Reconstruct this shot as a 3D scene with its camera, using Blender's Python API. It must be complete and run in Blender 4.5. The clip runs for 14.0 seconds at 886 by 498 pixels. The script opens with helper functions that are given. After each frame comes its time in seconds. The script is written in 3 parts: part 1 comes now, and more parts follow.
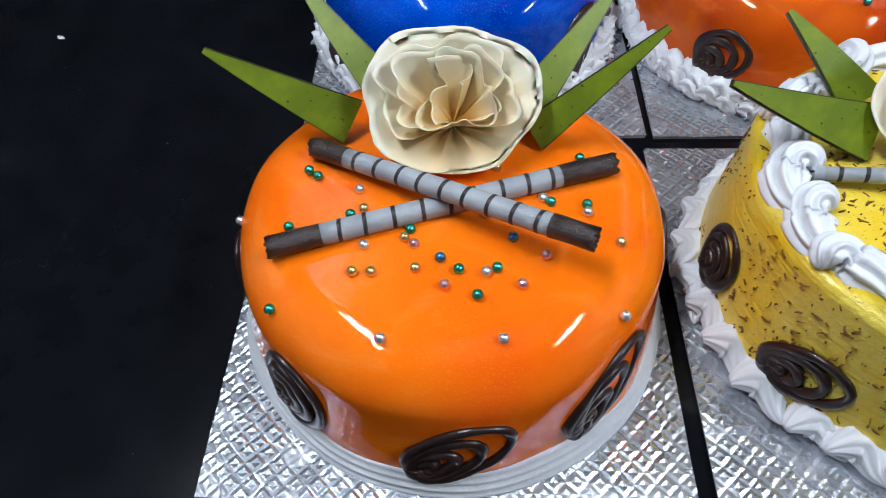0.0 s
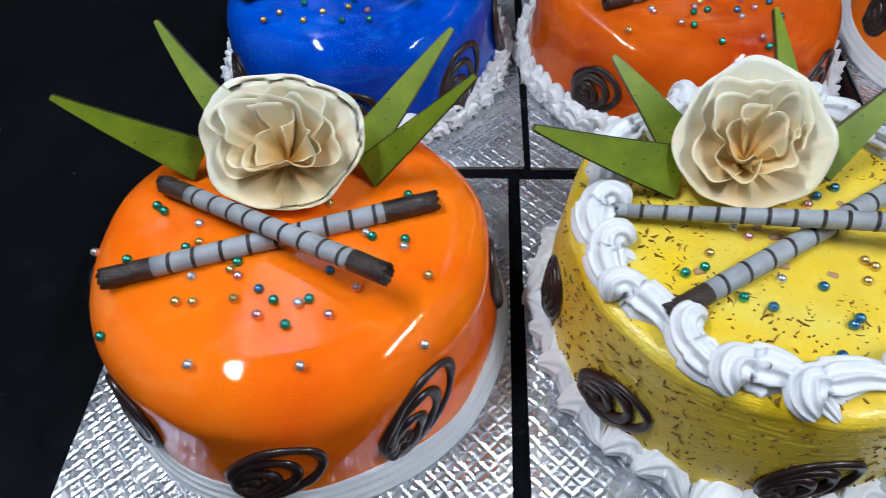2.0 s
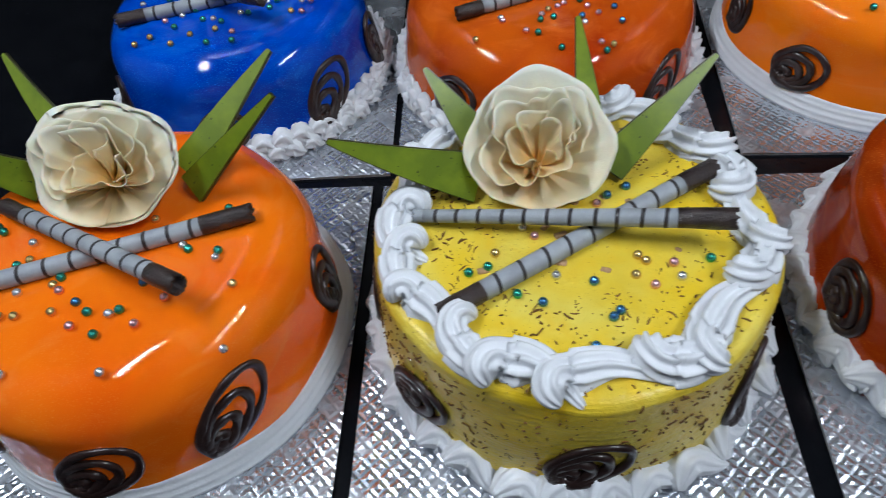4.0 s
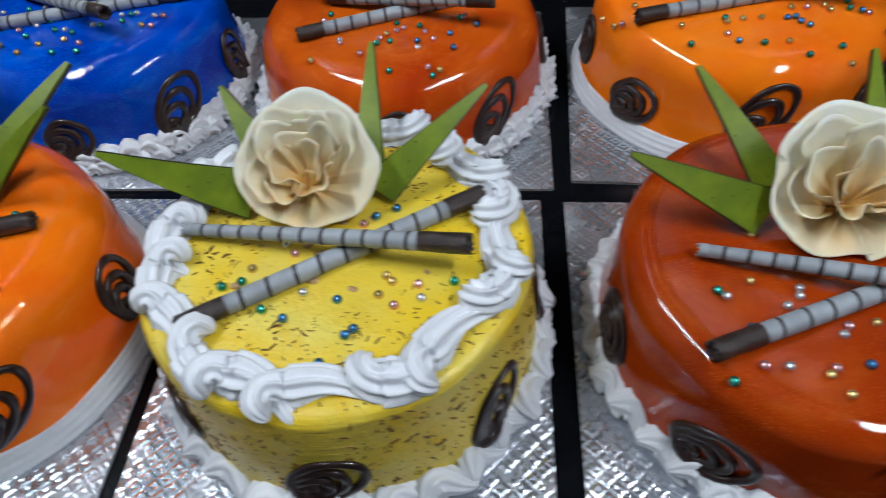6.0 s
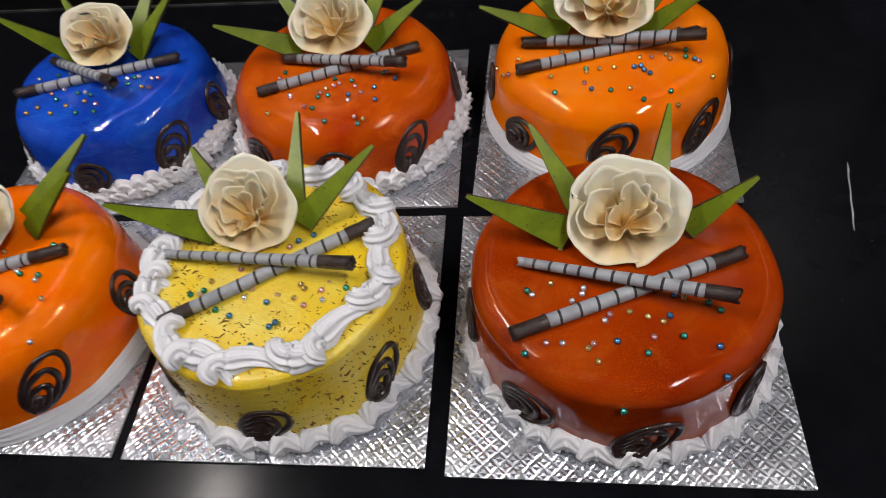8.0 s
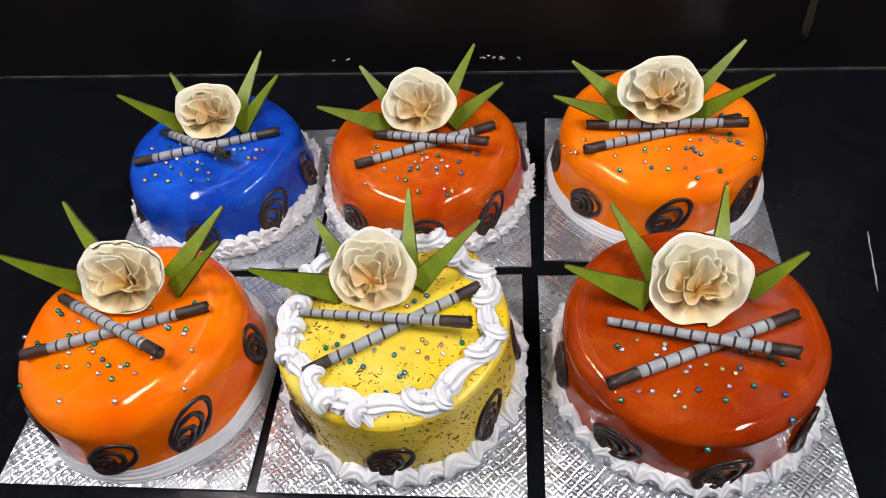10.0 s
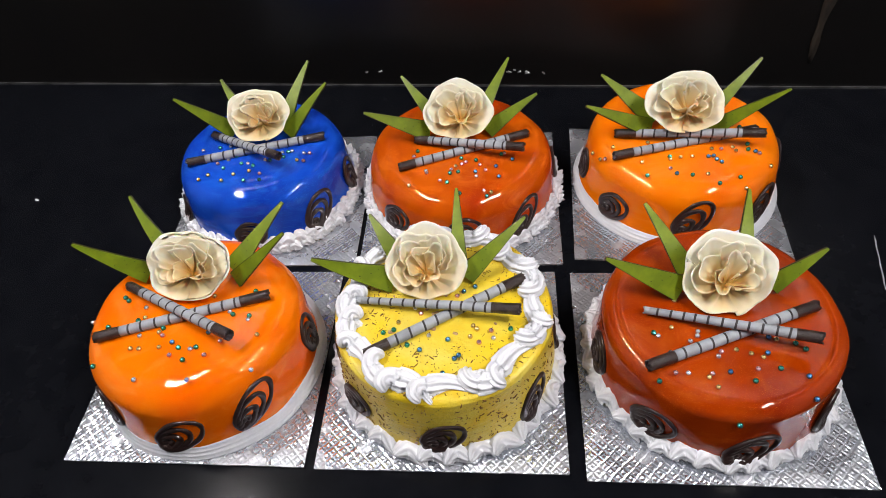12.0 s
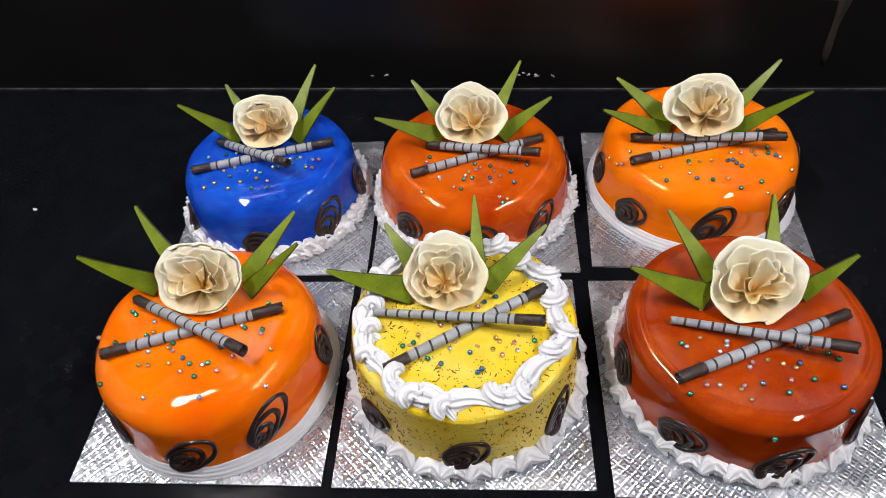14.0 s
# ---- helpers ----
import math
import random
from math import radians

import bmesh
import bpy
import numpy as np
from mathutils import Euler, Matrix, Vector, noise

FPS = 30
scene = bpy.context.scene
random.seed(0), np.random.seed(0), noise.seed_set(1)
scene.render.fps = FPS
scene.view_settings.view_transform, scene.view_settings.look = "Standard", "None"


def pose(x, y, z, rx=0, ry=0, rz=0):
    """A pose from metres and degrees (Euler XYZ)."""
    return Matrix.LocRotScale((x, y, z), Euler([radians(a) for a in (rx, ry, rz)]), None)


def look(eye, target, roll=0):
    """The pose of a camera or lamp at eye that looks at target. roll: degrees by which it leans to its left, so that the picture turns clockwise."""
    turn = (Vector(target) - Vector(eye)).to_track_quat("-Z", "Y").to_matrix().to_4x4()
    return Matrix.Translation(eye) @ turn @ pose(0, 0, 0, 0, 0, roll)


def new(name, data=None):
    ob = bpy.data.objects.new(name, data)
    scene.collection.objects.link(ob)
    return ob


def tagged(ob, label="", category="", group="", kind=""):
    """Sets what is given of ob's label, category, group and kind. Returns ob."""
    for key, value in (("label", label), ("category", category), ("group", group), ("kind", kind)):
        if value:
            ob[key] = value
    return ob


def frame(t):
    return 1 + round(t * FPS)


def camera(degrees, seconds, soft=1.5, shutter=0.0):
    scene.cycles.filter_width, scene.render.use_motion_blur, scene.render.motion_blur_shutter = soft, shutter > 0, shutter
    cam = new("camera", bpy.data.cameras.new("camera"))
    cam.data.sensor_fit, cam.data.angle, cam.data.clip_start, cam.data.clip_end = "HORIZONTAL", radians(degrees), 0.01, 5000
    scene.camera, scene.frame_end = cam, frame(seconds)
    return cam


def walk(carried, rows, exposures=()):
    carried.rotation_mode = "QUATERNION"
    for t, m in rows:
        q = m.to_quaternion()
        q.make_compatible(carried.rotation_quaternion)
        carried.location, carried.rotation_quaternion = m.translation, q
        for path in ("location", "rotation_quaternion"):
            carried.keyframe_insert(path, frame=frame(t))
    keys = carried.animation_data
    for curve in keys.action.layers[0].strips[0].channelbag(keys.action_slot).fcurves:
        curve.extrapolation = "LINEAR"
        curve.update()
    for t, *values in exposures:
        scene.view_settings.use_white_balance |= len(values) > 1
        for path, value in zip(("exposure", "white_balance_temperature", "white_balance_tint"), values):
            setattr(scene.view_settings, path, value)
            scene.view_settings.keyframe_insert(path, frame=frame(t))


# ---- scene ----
cam = camera(67.2, 14.0, soft=0.8, shutter=0.5)
PATH = [
    (0, (0.012, -0.18, 0.277), (-0.086, 1.019, -1.321), -2.6),
    (0.5, (0.027, -0.181, 0.28), (-0.076, 1.017, -1.318), -1.9),
    (1, (0.044, -0.184, 0.286), (-0.076, 1.046, -1.287), -2.8),
    (1.5, (0.064, -0.182, 0.29), (-0.067, 1.045, -1.284), -2.8),
    (2, (0.09, -0.181, 0.294), (-0.048, 1.047, -1.279), -3.8),
    (2.2, (0.098, -0.182, 0.294), (-0.044, 1.042, -1.282), -4.4),
    (4.3, (0.2, -0.186, 0.305), (0.02, 1.046, -1.26), -7.8),
    (4.5, (0.213, -0.187, 0.306), (0.036, 1.062, -1.246), -7.8),
    (5, (0.241, -0.193, 0.309), (0.035, 1.052, -1.243), -8.3),
    (5.5, (0.245, -0.185, 0.304), (0.08, 1.08, -1.236), -6.1),
    (6, (0.285, -0.183, 0.302), (0.113, 1.085, -1.235), -4.8),
    (6.5, (0.343, -0.183, 0.313), (0.128, 1.105, -1.202), -7.5),
    (7, (0.382, -0.192, 0.312), (0.122, 1.11, -1.184), -9.7),
    (7.5, (0.393, -0.209, 0.343), (0.086, 1.055, -1.176), -11.7),
    (8, (0.382, -0.234, 0.406), (0.097, 0.96, -1.173), -10.7),
    (8.5, (0.363, -0.246, 0.432), (0.08, 0.998, -1.108), -10.0),
    (9, (0.338, -0.252, 0.456), (0.101, 1.018, -1.071), -8.0),
    (9.2, (0.332, -0.255, 0.463), (0.082, 0.999, -1.075), -8.4),
    (11.3, (0.275, -0.296, 0.504), (0.079, 1.014, -0.995), -7.3),
    (11.5, (0.272, -0.301, 0.504), (0.074, 1.004, -0.999), -7.1),
    (12, (0.264, -0.313, 0.507), (0.068, 1.005, -0.984), -5.9),
    (12.5, (0.262, -0.321, 0.511), (0.055, 1.005, -0.972), -6.0),
    (13, (0.261, -0.323, 0.512), (0.054, 1.004, -0.971), -5.9),
    (13.5, (0.25, -0.318, 0.507), (0.05, 1.015, -0.97), -5.8),
    (14, (0.24, -0.299, 0.5), (0.071, 1.025, -0.988), -5.5),
]
EXPOSURES = [(0.0, 0.02, 6100, 10), (2.2, -0.08, 6100, 10), (4.3, -0.40, 6050, 9), (6.0, -0.40, 6100, 9), (7.0, -0.34, 7200, 17),
             (8.0, -0.42, 7300, 19), (8.5, -0.32, 7250, 18), (9.0, 0.02, 7200, 18), (11.5, 0.10, 7100, 18), (14.0, 0.10, 7100, 18)]
walk(cam, [(t, look(eye, target, roll)) for t, eye, target, roll in PATH], EXPOSURES)

# ---- world and lamps ----
world = bpy.data.worlds.new("room_air")
world.use_nodes = True
world.node_tree.nodes["Background"].inputs[0].default_value = (0.5, 0.6, 0.8, 1)
world.node_tree.nodes["Background"].inputs[1].default_value = 0.01
scene.world = world
TUBE_STRENGTH = 245.0
TUBES = [(-0.48, -0.02, 1.36), (1.00, -0.36, 1.32)]    # middle of each lit tube, running front to back


# ---- materials ----
def mat(name, colour=(0.5, 0.5, 0.5), rough=0.5, metal=0.0, spec=0.5, coat=0.0):
    m = bpy.data.materials.new(name)
    m.use_nodes = True
    b = m.node_tree.nodes["Principled BSDF"]
    b.inputs["Base Color"].default_value = (*colour, 1)
    b.inputs["Roughness"].default_value = rough
    b.inputs["Metallic"].default_value = metal
    b.inputs["Specular IOR Level"].default_value = spec
    b.inputs["Coat Weight"].default_value = coat
    b.inputs["Coat Roughness"].default_value = 0.06
    return m


def node(m, kind, **inputs):
    n = m.node_tree.nodes.new(kind)
    for key, value in inputs.items():
        n.inputs[key.replace("_", " ")].default_value = value
    return n


def join(m, a, b):
    m.node_tree.links.new(a, b)


def shader(m):
    return m.node_tree.nodes["Principled BSDF"]


def coords(m, scale=(1, 1, 1), turn=0.0):
    n, p = node(m, "ShaderNodeTexCoord"), node(m, "ShaderNodeMapping")
    p.inputs["Scale"].default_value = scale
    p.inputs["Rotation"].default_value = (0, 0, turn)
    join(m, n.outputs["Object"], p.inputs[0])
    return p.outputs[0]


def noise_of(m, where, scale, detail=3.0, rough=0.55, distortion=0.0):
    n = node(m, "ShaderNodeTexNoise", Scale=scale, Detail=detail, Roughness=rough, Distortion=distortion)
    join(m, where, n.inputs["Vector"])
    return n.outputs["Fac"]


def ramp(m, fac, lo, hi):
    n = node(m, "ShaderNodeMapRange")
    n.inputs["From Min"].default_value, n.inputs["From Max"].default_value = lo, hi
    join(m, fac, n.inputs["Value"])
    return n.outputs[0]


def calc(m, op, a, b):
    n = node(m, "ShaderNodeMath")
    n.operation = op
    for k, v in enumerate((a, b)):
        if isinstance(v, (int, float)):
            n.inputs[k].default_value = v
        else:
            join(m, v, n.inputs[k])
    return n.outputs[0]


def blend(m, fac, a, b):
    n = node(m, "ShaderNodeMix")
    n.data_type = "RGBA"
    join(m, fac, n.inputs[0])
    for k, v in ((6, a), (7, b)):
        if isinstance(v, tuple):
            n.inputs[k].default_value = (*v, 1)
        else:
            join(m, v, n.inputs[k])
    return n.outputs[2]


def bump(m, height, strength, distance):
    n = node(m, "ShaderNodeBump", Strength=strength, Distance=distance)
    join(m, height, n.inputs["Height"])
    join(m, n.outputs[0], shader(m).inputs["Normal"])


def glaze(name, base, deep, pale, thin, low, streak=0.24, glitter=0.2, rough=0.16):
    """Mirror glaze: deep and pale clouds, brushed streaks, fine glitter, thinning to the cream towards its lower edge."""
    m = mat(name, base, rough, 0.0, 0.34, 0.0)
    w = coords(m)
    clouds = ramp(m, noise_of(m, w, 16, 3, 0.5, 0.8), 0.38, 0.68)
    c = blend(m, clouds, base, deep)
    flow = noise_of(m, coords(m, (18, 18, 55), 0.4), 1.0, 4, 0.6, 1.6)
    c = blend(m, calc(m, "MULTIPLY", ramp(m, flow, 0.52, 0.75), streak), c, pale)
    sep = node(m, "ShaderNodeSeparateXYZ")
    join(m, w, sep.inputs[0])
    ragged = calc(m, "ADD", sep.outputs[2], calc(m, "MULTIPLY", noise_of(m, w, 24, 4), -0.028))
    c = blend(m, ramp(m, ragged, low + 0.004, low - 0.010), c, thin)
    spark = ramp(m, noise_of(m, w, 1500, 1, 0.4), 0.62, 0.70)
    spark = calc(m, "MULTIPLY", spark, ramp(m, noise_of(m, w, 22, 2), 0.36, 0.60))
    c = blend(m, calc(m, "MULTIPLY", spark, glitter), c, pale)
    join(m, c, shader(m).inputs["Base Color"])
    join(m, ramp(m, noise_of(m, w, 40, 4), 0.2, 11.0), shader(m).inputs["Roughness"])
    bump(m, calc(m, "ADD", calc(m, "MULTIPLY", noise_of(m, w, 900, 2), 1.5), calc(m, "MULTIPLY", noise_of(m, w, 60, 2), 5.0)), 0.040, 0.0006)
    return m


ORANGE = glaze("orange_glaze", (0.94, 0.185, 0.002), (0.88, 0.12, 0.001), (1.0, 0.42, 0.10), (0.86, 0.46, 0.30), -0.024)
AMBER = glaze("bright_orange_glaze", (0.95, 0.210, 0.003), (0.92, 0.15, 0.002), (1.0, 0.40, 0.10), (0.88, 0.62, 0.48), -0.013)
RUST = glaze("rust_red_glaze", (0.35, 0.037, 0.0012), (0.25, 0.018, 0.0008), (0.85, 0.22, 0.03), (0.62, 0.24, 0.18), -0.025, 0.2, 0.34)
RED_ORANGE = glaze("red_orange_glaze", (0.62, 0.100, 0.003), (0.42, 0.034, 0.002), (0.92, 0.22, 0.03), (0.80, 0.45, 0.35), -0.012, 0.5)
BLUE = glaze("blue_glaze", (0.001, 0.068, 0.55), (0.001, 0.030, 0.35), (0.02, 0.25, 0.90), (0.02, 0.1, 0.7), -0.03, 0.38, 0.7)


def lemon():
    """Yellow cream with caramel crumbs and comb strokes."""
    m = mat("yellow_cream", (0.80, 0.60, 0.03), 0.34, 0, 0.5, 0.15)
    w = coords(m)
    c = blend(m, ramp(m, noise_of(m, w, 26, 3, 0.5, 0.6), 0.36, 0.66), (0.81, 0.555, 0.010), (0.79, 0.64, 0.10))
    c = blend(m, calc(m, "MULTIPLY", ramp(m, noise_of(m, coords(m, (30, 30, 420)), 1, 3), 0.50, 0.66), 0.5), c, (0.68, 0.48, 0.03))
    c = blend(m, ramp(m, noise_of(m, w, 900, 2, 0.5, 0.6), 0.68, 0.74), c, (0.30, 0.13, 0.02))
    c = blend(m, calc(m, "MULTIPLY", ramp(m, noise_of(m, w, 48, 3, 0.5, 1.0), 0.52, 0.72), 0.6), c, (0.80, 0.51, 0.008))
    c = blend(m, ramp(m, noise_of(m, w, 95, 2), 0.735, 0.76), c, (0.62, 0.36, 0.18))
    join(m, c, shader(m).inputs["Base Color"])
    bump(m, calc(m, "ADD", noise_of(m, coords(m, (20, 20, 600)), 1, 3), noise_of(m, w, 320, 3)), 0.5, 0.0012)
    return m


LEMON = lemon()


def mottled(name, a, b, scale, rough, lo=0.35, hi=0.65, relief=0.2, depth=0.0006, metal=0.0, coat=0.0, sss=0.0):
    m = mat(name, a, rough, metal, 0.5, coat)
    w = coords(m)
    join(m, blend(m, ramp(m, noise_of(m, w, scale, 4), lo, hi), a, b), shader(m).inputs["Base Color"])
    bump(m, calc(m, "ADD", noise_of(m, w, scale * 9, 3), noise_of(m, w, scale, 2)), relief, depth)
    if sss:
        shader(m).inputs["Subsurface Weight"].default_value = sss
        shader(m).inputs["Subsurface Radius"].default_value = (0.004, 0.003, 0.002)
    return m


CREAM = mottled("whipped_cream", (0.76, 0.78, 0.82), (0.70, 0.72, 0.76), 60, 0.42, relief=0.25)
CHOCOLATE = mottled("dark_chocolate", (0.016, 0.007, 0.006), (0.028, 0.014, 0.012), 120, 0.30, relief=0.3, depth=0.0004, coat=0.15)
WAFER = mottled("grey_wafer", (0.36, 0.39, 0.42), (0.27, 0.29, 0.32), 90, 0.5, relief=0.3)
WAFER_TIP = mottled("burnt_wafer_tip", (0.014, 0.007, 0.006), (0.040, 0.026, 0.023), 160, 0.32, relief=0.7, depth=0.0008)
CRUMB = mottled("caramel_crumb", (0.12, 0.050, 0.008), (0.28, 0.14, 0.030), 300, 0.85)
NUT = mottled("nut_chip", (0.55, 0.34, 0.18), (0.40, 0.22, 0.10), 200, 0.6)
STRIPE = mottled("cocoa_stripe", (0.012, 0.010, 0.012), (0.03, 0.025, 0.028), 200, 0.5)
GREEN = mottled("green_chocolate", (0.185, 0.255, 0.008), (0.130, 0.190, 0.006), 70, 0.42, 0.4, 0.6, 0.15)
leaf_colour = shader(GREEN).inputs["Base Color"].links[0].from_socket
specks = ramp(GREEN, noise_of(GREEN, coords(GREEN), 420, 2, 0.5), 0.68, 0.73)
join(GREEN, blend(GREEN, specks, leaf_colour, (0.03, 0.05, 0.006)), shader(GREEN).inputs["Base Color"])
BARK = mottled("leaf_backing", (0.022, 0.020, 0.008), (0.045, 0.045, 0.012), 90, 0.4)


def petal_material():
    m = mat("ivory_petal", (0.8, 0.76, 0.62), 0.40)
    w = coords(m)
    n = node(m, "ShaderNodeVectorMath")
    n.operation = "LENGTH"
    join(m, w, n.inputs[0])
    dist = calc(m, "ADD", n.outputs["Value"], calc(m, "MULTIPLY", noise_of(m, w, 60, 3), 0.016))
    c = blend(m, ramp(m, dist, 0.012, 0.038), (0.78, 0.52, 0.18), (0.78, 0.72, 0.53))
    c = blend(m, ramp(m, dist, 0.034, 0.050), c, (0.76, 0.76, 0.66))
    c = blend(m, calc(m, "MULTIPLY", ramp(m, noise_of(m, w, 55, 3), 0.5, 0.75), 0.5), c, (0.75, 0.63, 0.38))
    join(m, c, shader(m).inputs["Base Color"])
    shader(m).inputs["Subsurface Weight"].default_value = 0.35
    shader(m).inputs["Subsurface Radius"].default_value = (0.0018, 0.0011, 0.0006)
    bump(m, calc(m, "ADD", noise_of(m, w, 1500, 2), calc(m, "MULTIPLY", noise_of(m, w, 160, 3), 2)), 0.22, 0.0005)
    return m


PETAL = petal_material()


def foil_material():
    """Embossed silver foil: rows of small square pads set cornerwise on a slightly crumpled sheet, smeared with cream here and there."""
    m = mat("silver_foil", (0.5, 0.52, 0.55), 0.22, 1.0)
    w = coords(m)
    cells = node(m, "ShaderNodeTexVoronoi", Scale=155.0, Randomness=0.16)
    cells.voronoi_dimensions = "2D"
    cells.distance = "CHEBYCHEV"
    shift = node(m, "ShaderNodeMix")
    shift.data_type = "VECTOR"
    shift.inputs[0].default_value = 0.0022
    wander = node(m, "ShaderNodeTexNoise", Scale=70.0, Detail=2.0)
    join(m, w, wander.inputs["Vector"])
    join(m, coords(m, (1, 1, 1), math.pi / 4), shift.inputs[4])
    join(m, wander.outputs["Color"], shift.inputs[5])
    join(m, shift.outputs[1], cells.inputs["Vector"])
    d = cells.outputs["Distance"]
    pads = calc(m, "SUBTRACT", ramp(m, d, 0.50, 0.26), calc(m, "MULTIPLY", ramp(m, d, 0.24, 0.02), 0.7))
    smear = ramp(m, noise_of(m, w, 20, 4, 0.6), 0.50, 0.72)
    height = calc(m, "MULTIPLY", pads, calc(m, "MULTIPLY", ramp(m, noise_of(m, w, 28, 3), 0.20, 0.46), calc(m, "SUBTRACT", 1.0, calc(m, "MULTIPLY", smear, 0.6))))
    height = calc(m, "ADD", height, calc(m, "MULTIPLY", noise_of(m, w, 90, 4, 0.6), 1.6))
    height = calc(m, "ADD", height, calc(m, "MULTIPLY", noise_of(m, w, 520, 2), 0.22))
    bump(m, height, 0.42, 0.0011)
    join(m, calc(m, "SUBTRACT", 0.86, calc(m, "MULTIPLY", smear, 0.5)), shader(m).inputs["Metallic"])
    join(m, blend(m, smear, (0.54, 0.57, 0.62), (0.62, 0.64, 0.68)), shader(m).inputs["Base Color"])
    join(m, ramp(m, noise_of(m, w, 26, 4), 0.06, 1.9), shader(m).inputs["Roughness"])
    return m


FOIL = foil_material()
CARD = mottled("grey_card_edge", (0.42, 0.43, 0.45), (0.30, 0.31, 0.33), 150, 0.6)
COUNTER = mottled("black_polished_stone", (0.0030, 0.0035, 0.0050), (0.0050, 0.0056, 0.0075), 40, 0.16, relief=0.05)
shader(COUNTER).inputs["Specular IOR Level"].default_value = 0.12
PANEL = mottled("black_back_panel", (0.0040, 0.0038, 0.0038), (0.0062, 0.0055, 0.0052), 6, 0.34, relief=0.05)
PLASTER = mottled("dull_wall_paint", (0.26, 0.27, 0.29), (0.22, 0.23, 0.25), 3, 0.8)
TILE_FLOOR = mottled("grey_floor", (0.20, 0.20, 0.21), (0.15, 0.15, 0.16), 4, 0.5)
WHITE_MARK = mottled("matt_white", (0.75, 0.76, 0.78), (0.55, 0.56, 0.58), 300, 0.6)
METAL_TRIM = mottled("worn_metal_trim", (0.20, 0.20, 0.21), (0.06, 0.06, 0.06), 30, 0.4, metal=0.7)
BROWN_STREAK = mottled("dull_brown", (0.035, 0.026, 0.018), (0.012, 0.010, 0.008), 25, 0.6)
HOUSING = mottled("white_lamp_housing", (0.75, 0.75, 0.75), (0.68, 0.68, 0.68), 20, 0.5)
PEARLS = {}
for key, colour in dict(g=(0.06, 0.42, 0.31), s=(0.82, 0.82, 0.84), y=(0.78, 0.56, 0.22), b=(0.11, 0.32, 0.62), p=(0.86, 0.48, 0.50)).items():
    PEARLS[key] = mat("sugar_pearl_" + {"g": "green", "s": "silver", "y": "gold", "b": "blue", "p": "pink"}[key], colour, 0.24, 0.88)
TUBE = mat("lit_tube", (1, 1, 1), 0.4)
shader(TUBE).inputs["Emission Color"].default_value = (0.93, 0.97, 1.0, 1)
shader(TUBE).inputs["Emission Strength"].default_value = TUBE_STRENGTH


# ---- mesh helpers ----
def part(name, bm, material, parent=None, label="", smooth=True):
    me = bpy.data.meshes.new(name)
    bmesh.ops.recalc_face_normals(bm, faces=bm.faces)
    bm.to_mesh(me)
    bm.free()
    me.materials.append(material)
    for p in me.polygons:
        p.use_smooth = smooth
    return placed(name, me, parent, label)


def placed(name, me, parent=None, label="", m=None):
    ob = new(name, me)
    if parent:
        ob.parent = parent
    if label:
        tagged(ob, label)
    if m is not None:
        ob.matrix_basis = m
    return ob


def box(x0, x1, y0, y1, z0, z1, bevel=0.0):
    bm = bmesh.new()
    bmesh.ops.create_cube(bm, size=1)
    for v in bm.verts:
        v.co = Vector((x0 + (v.co.x + 0.5) * (x1 - x0), y0 + (v.co.y + 0.5) * (y1 - y0), z0 + (v.co.z + 0.5) * (z1 - z0)))
    if bevel:
        bmesh.ops.bevel(bm, geom=bm.edges[:], offset=bevel, segments=2, affect="EDGES")
    return bm


def grid(rows, closed_u=False, closed_v=False):
    """A skin over rows of points."""
    bm = bmesh.new()
    vs = [[bm.verts.new(p) for p in r] for r in rows]
    nu, nv = len(rows), len(rows[0])
    for i in range(nu if closed_u else nu - 1):
        for j in range(nv if closed_v else nv - 1):
            quad = [vs[i][j], vs[(i + 1) % nu][j], vs[(i + 1) % nu][(j + 1) % nv], vs[i][(j + 1) % nv]]
            if len(set(quad)) == 4:
                bm.faces.new(quad)
    bmesh.ops.remove_doubles(bm, verts=bm.verts, dist=1e-6)
    return bm


def lathe(profile, seg=96, wobble=0.0, seed=0):
    rows = []
    for r, z in profile:
        ring = []
        for k in range(seg):
            a = 2 * math.pi * k / seg
            w = wobble * noise.noise(Vector((2.2 * math.cos(a) + seed, 2.2 * math.sin(a), 30 * z))) * min(1.0, r / 0.05)
            ring.append(((r + w) * math.cos(a), (r + w) * math.sin(a), z + 0.35 * w * (1 if z > 0.03 else 0)))
        rows.append(ring)
    return grid(rows, closed_v=True)


def sweep(path, radii, section, closed=False, up=Vector((0, 0, 1)), phase=None):
    """A tube along path. section(angle, k) gives the factor of the radius."""
    n, rows = len(path), []
    for k, p in enumerate(path):
        a = path[(k - 1) % n] if closed or k else path[k]
        b = path[(k + 1) % n] if closed or k < n - 1 else path[k]
        t = (Vector(b) - Vector(a)).normalized()
        side = t.cross(up)
        side = side.normalized() if side.length > 1e-5 else Vector((1, 0, 0))
        top = side.cross(t)
        rows.append([Vector(p) + radii[k] * s * (math.cos(f) * side + math.sin(f) * top) for f, s in section(k)])
    bm = grid(rows, closed_u=closed, closed_v=True)
    if not closed:
        ends = [e for e in bm.edges if e.is_boundary]
        if ends:
            bmesh.ops.holes_fill(bm, edges=ends)
    return bm


def star(lobes, depth, per=4, twist=0.0):
    def section(k):
        n = lobes * per
        return [(2 * math.pi * j / n, 1 + depth * math.cos(lobes * (2 * math.pi * j / n) + twist * k)) for j in range(n)]
    return section


def circle(n=10):
    return lambda k: [(2 * math.pi * j / n, 1.0) for j in range(n)]


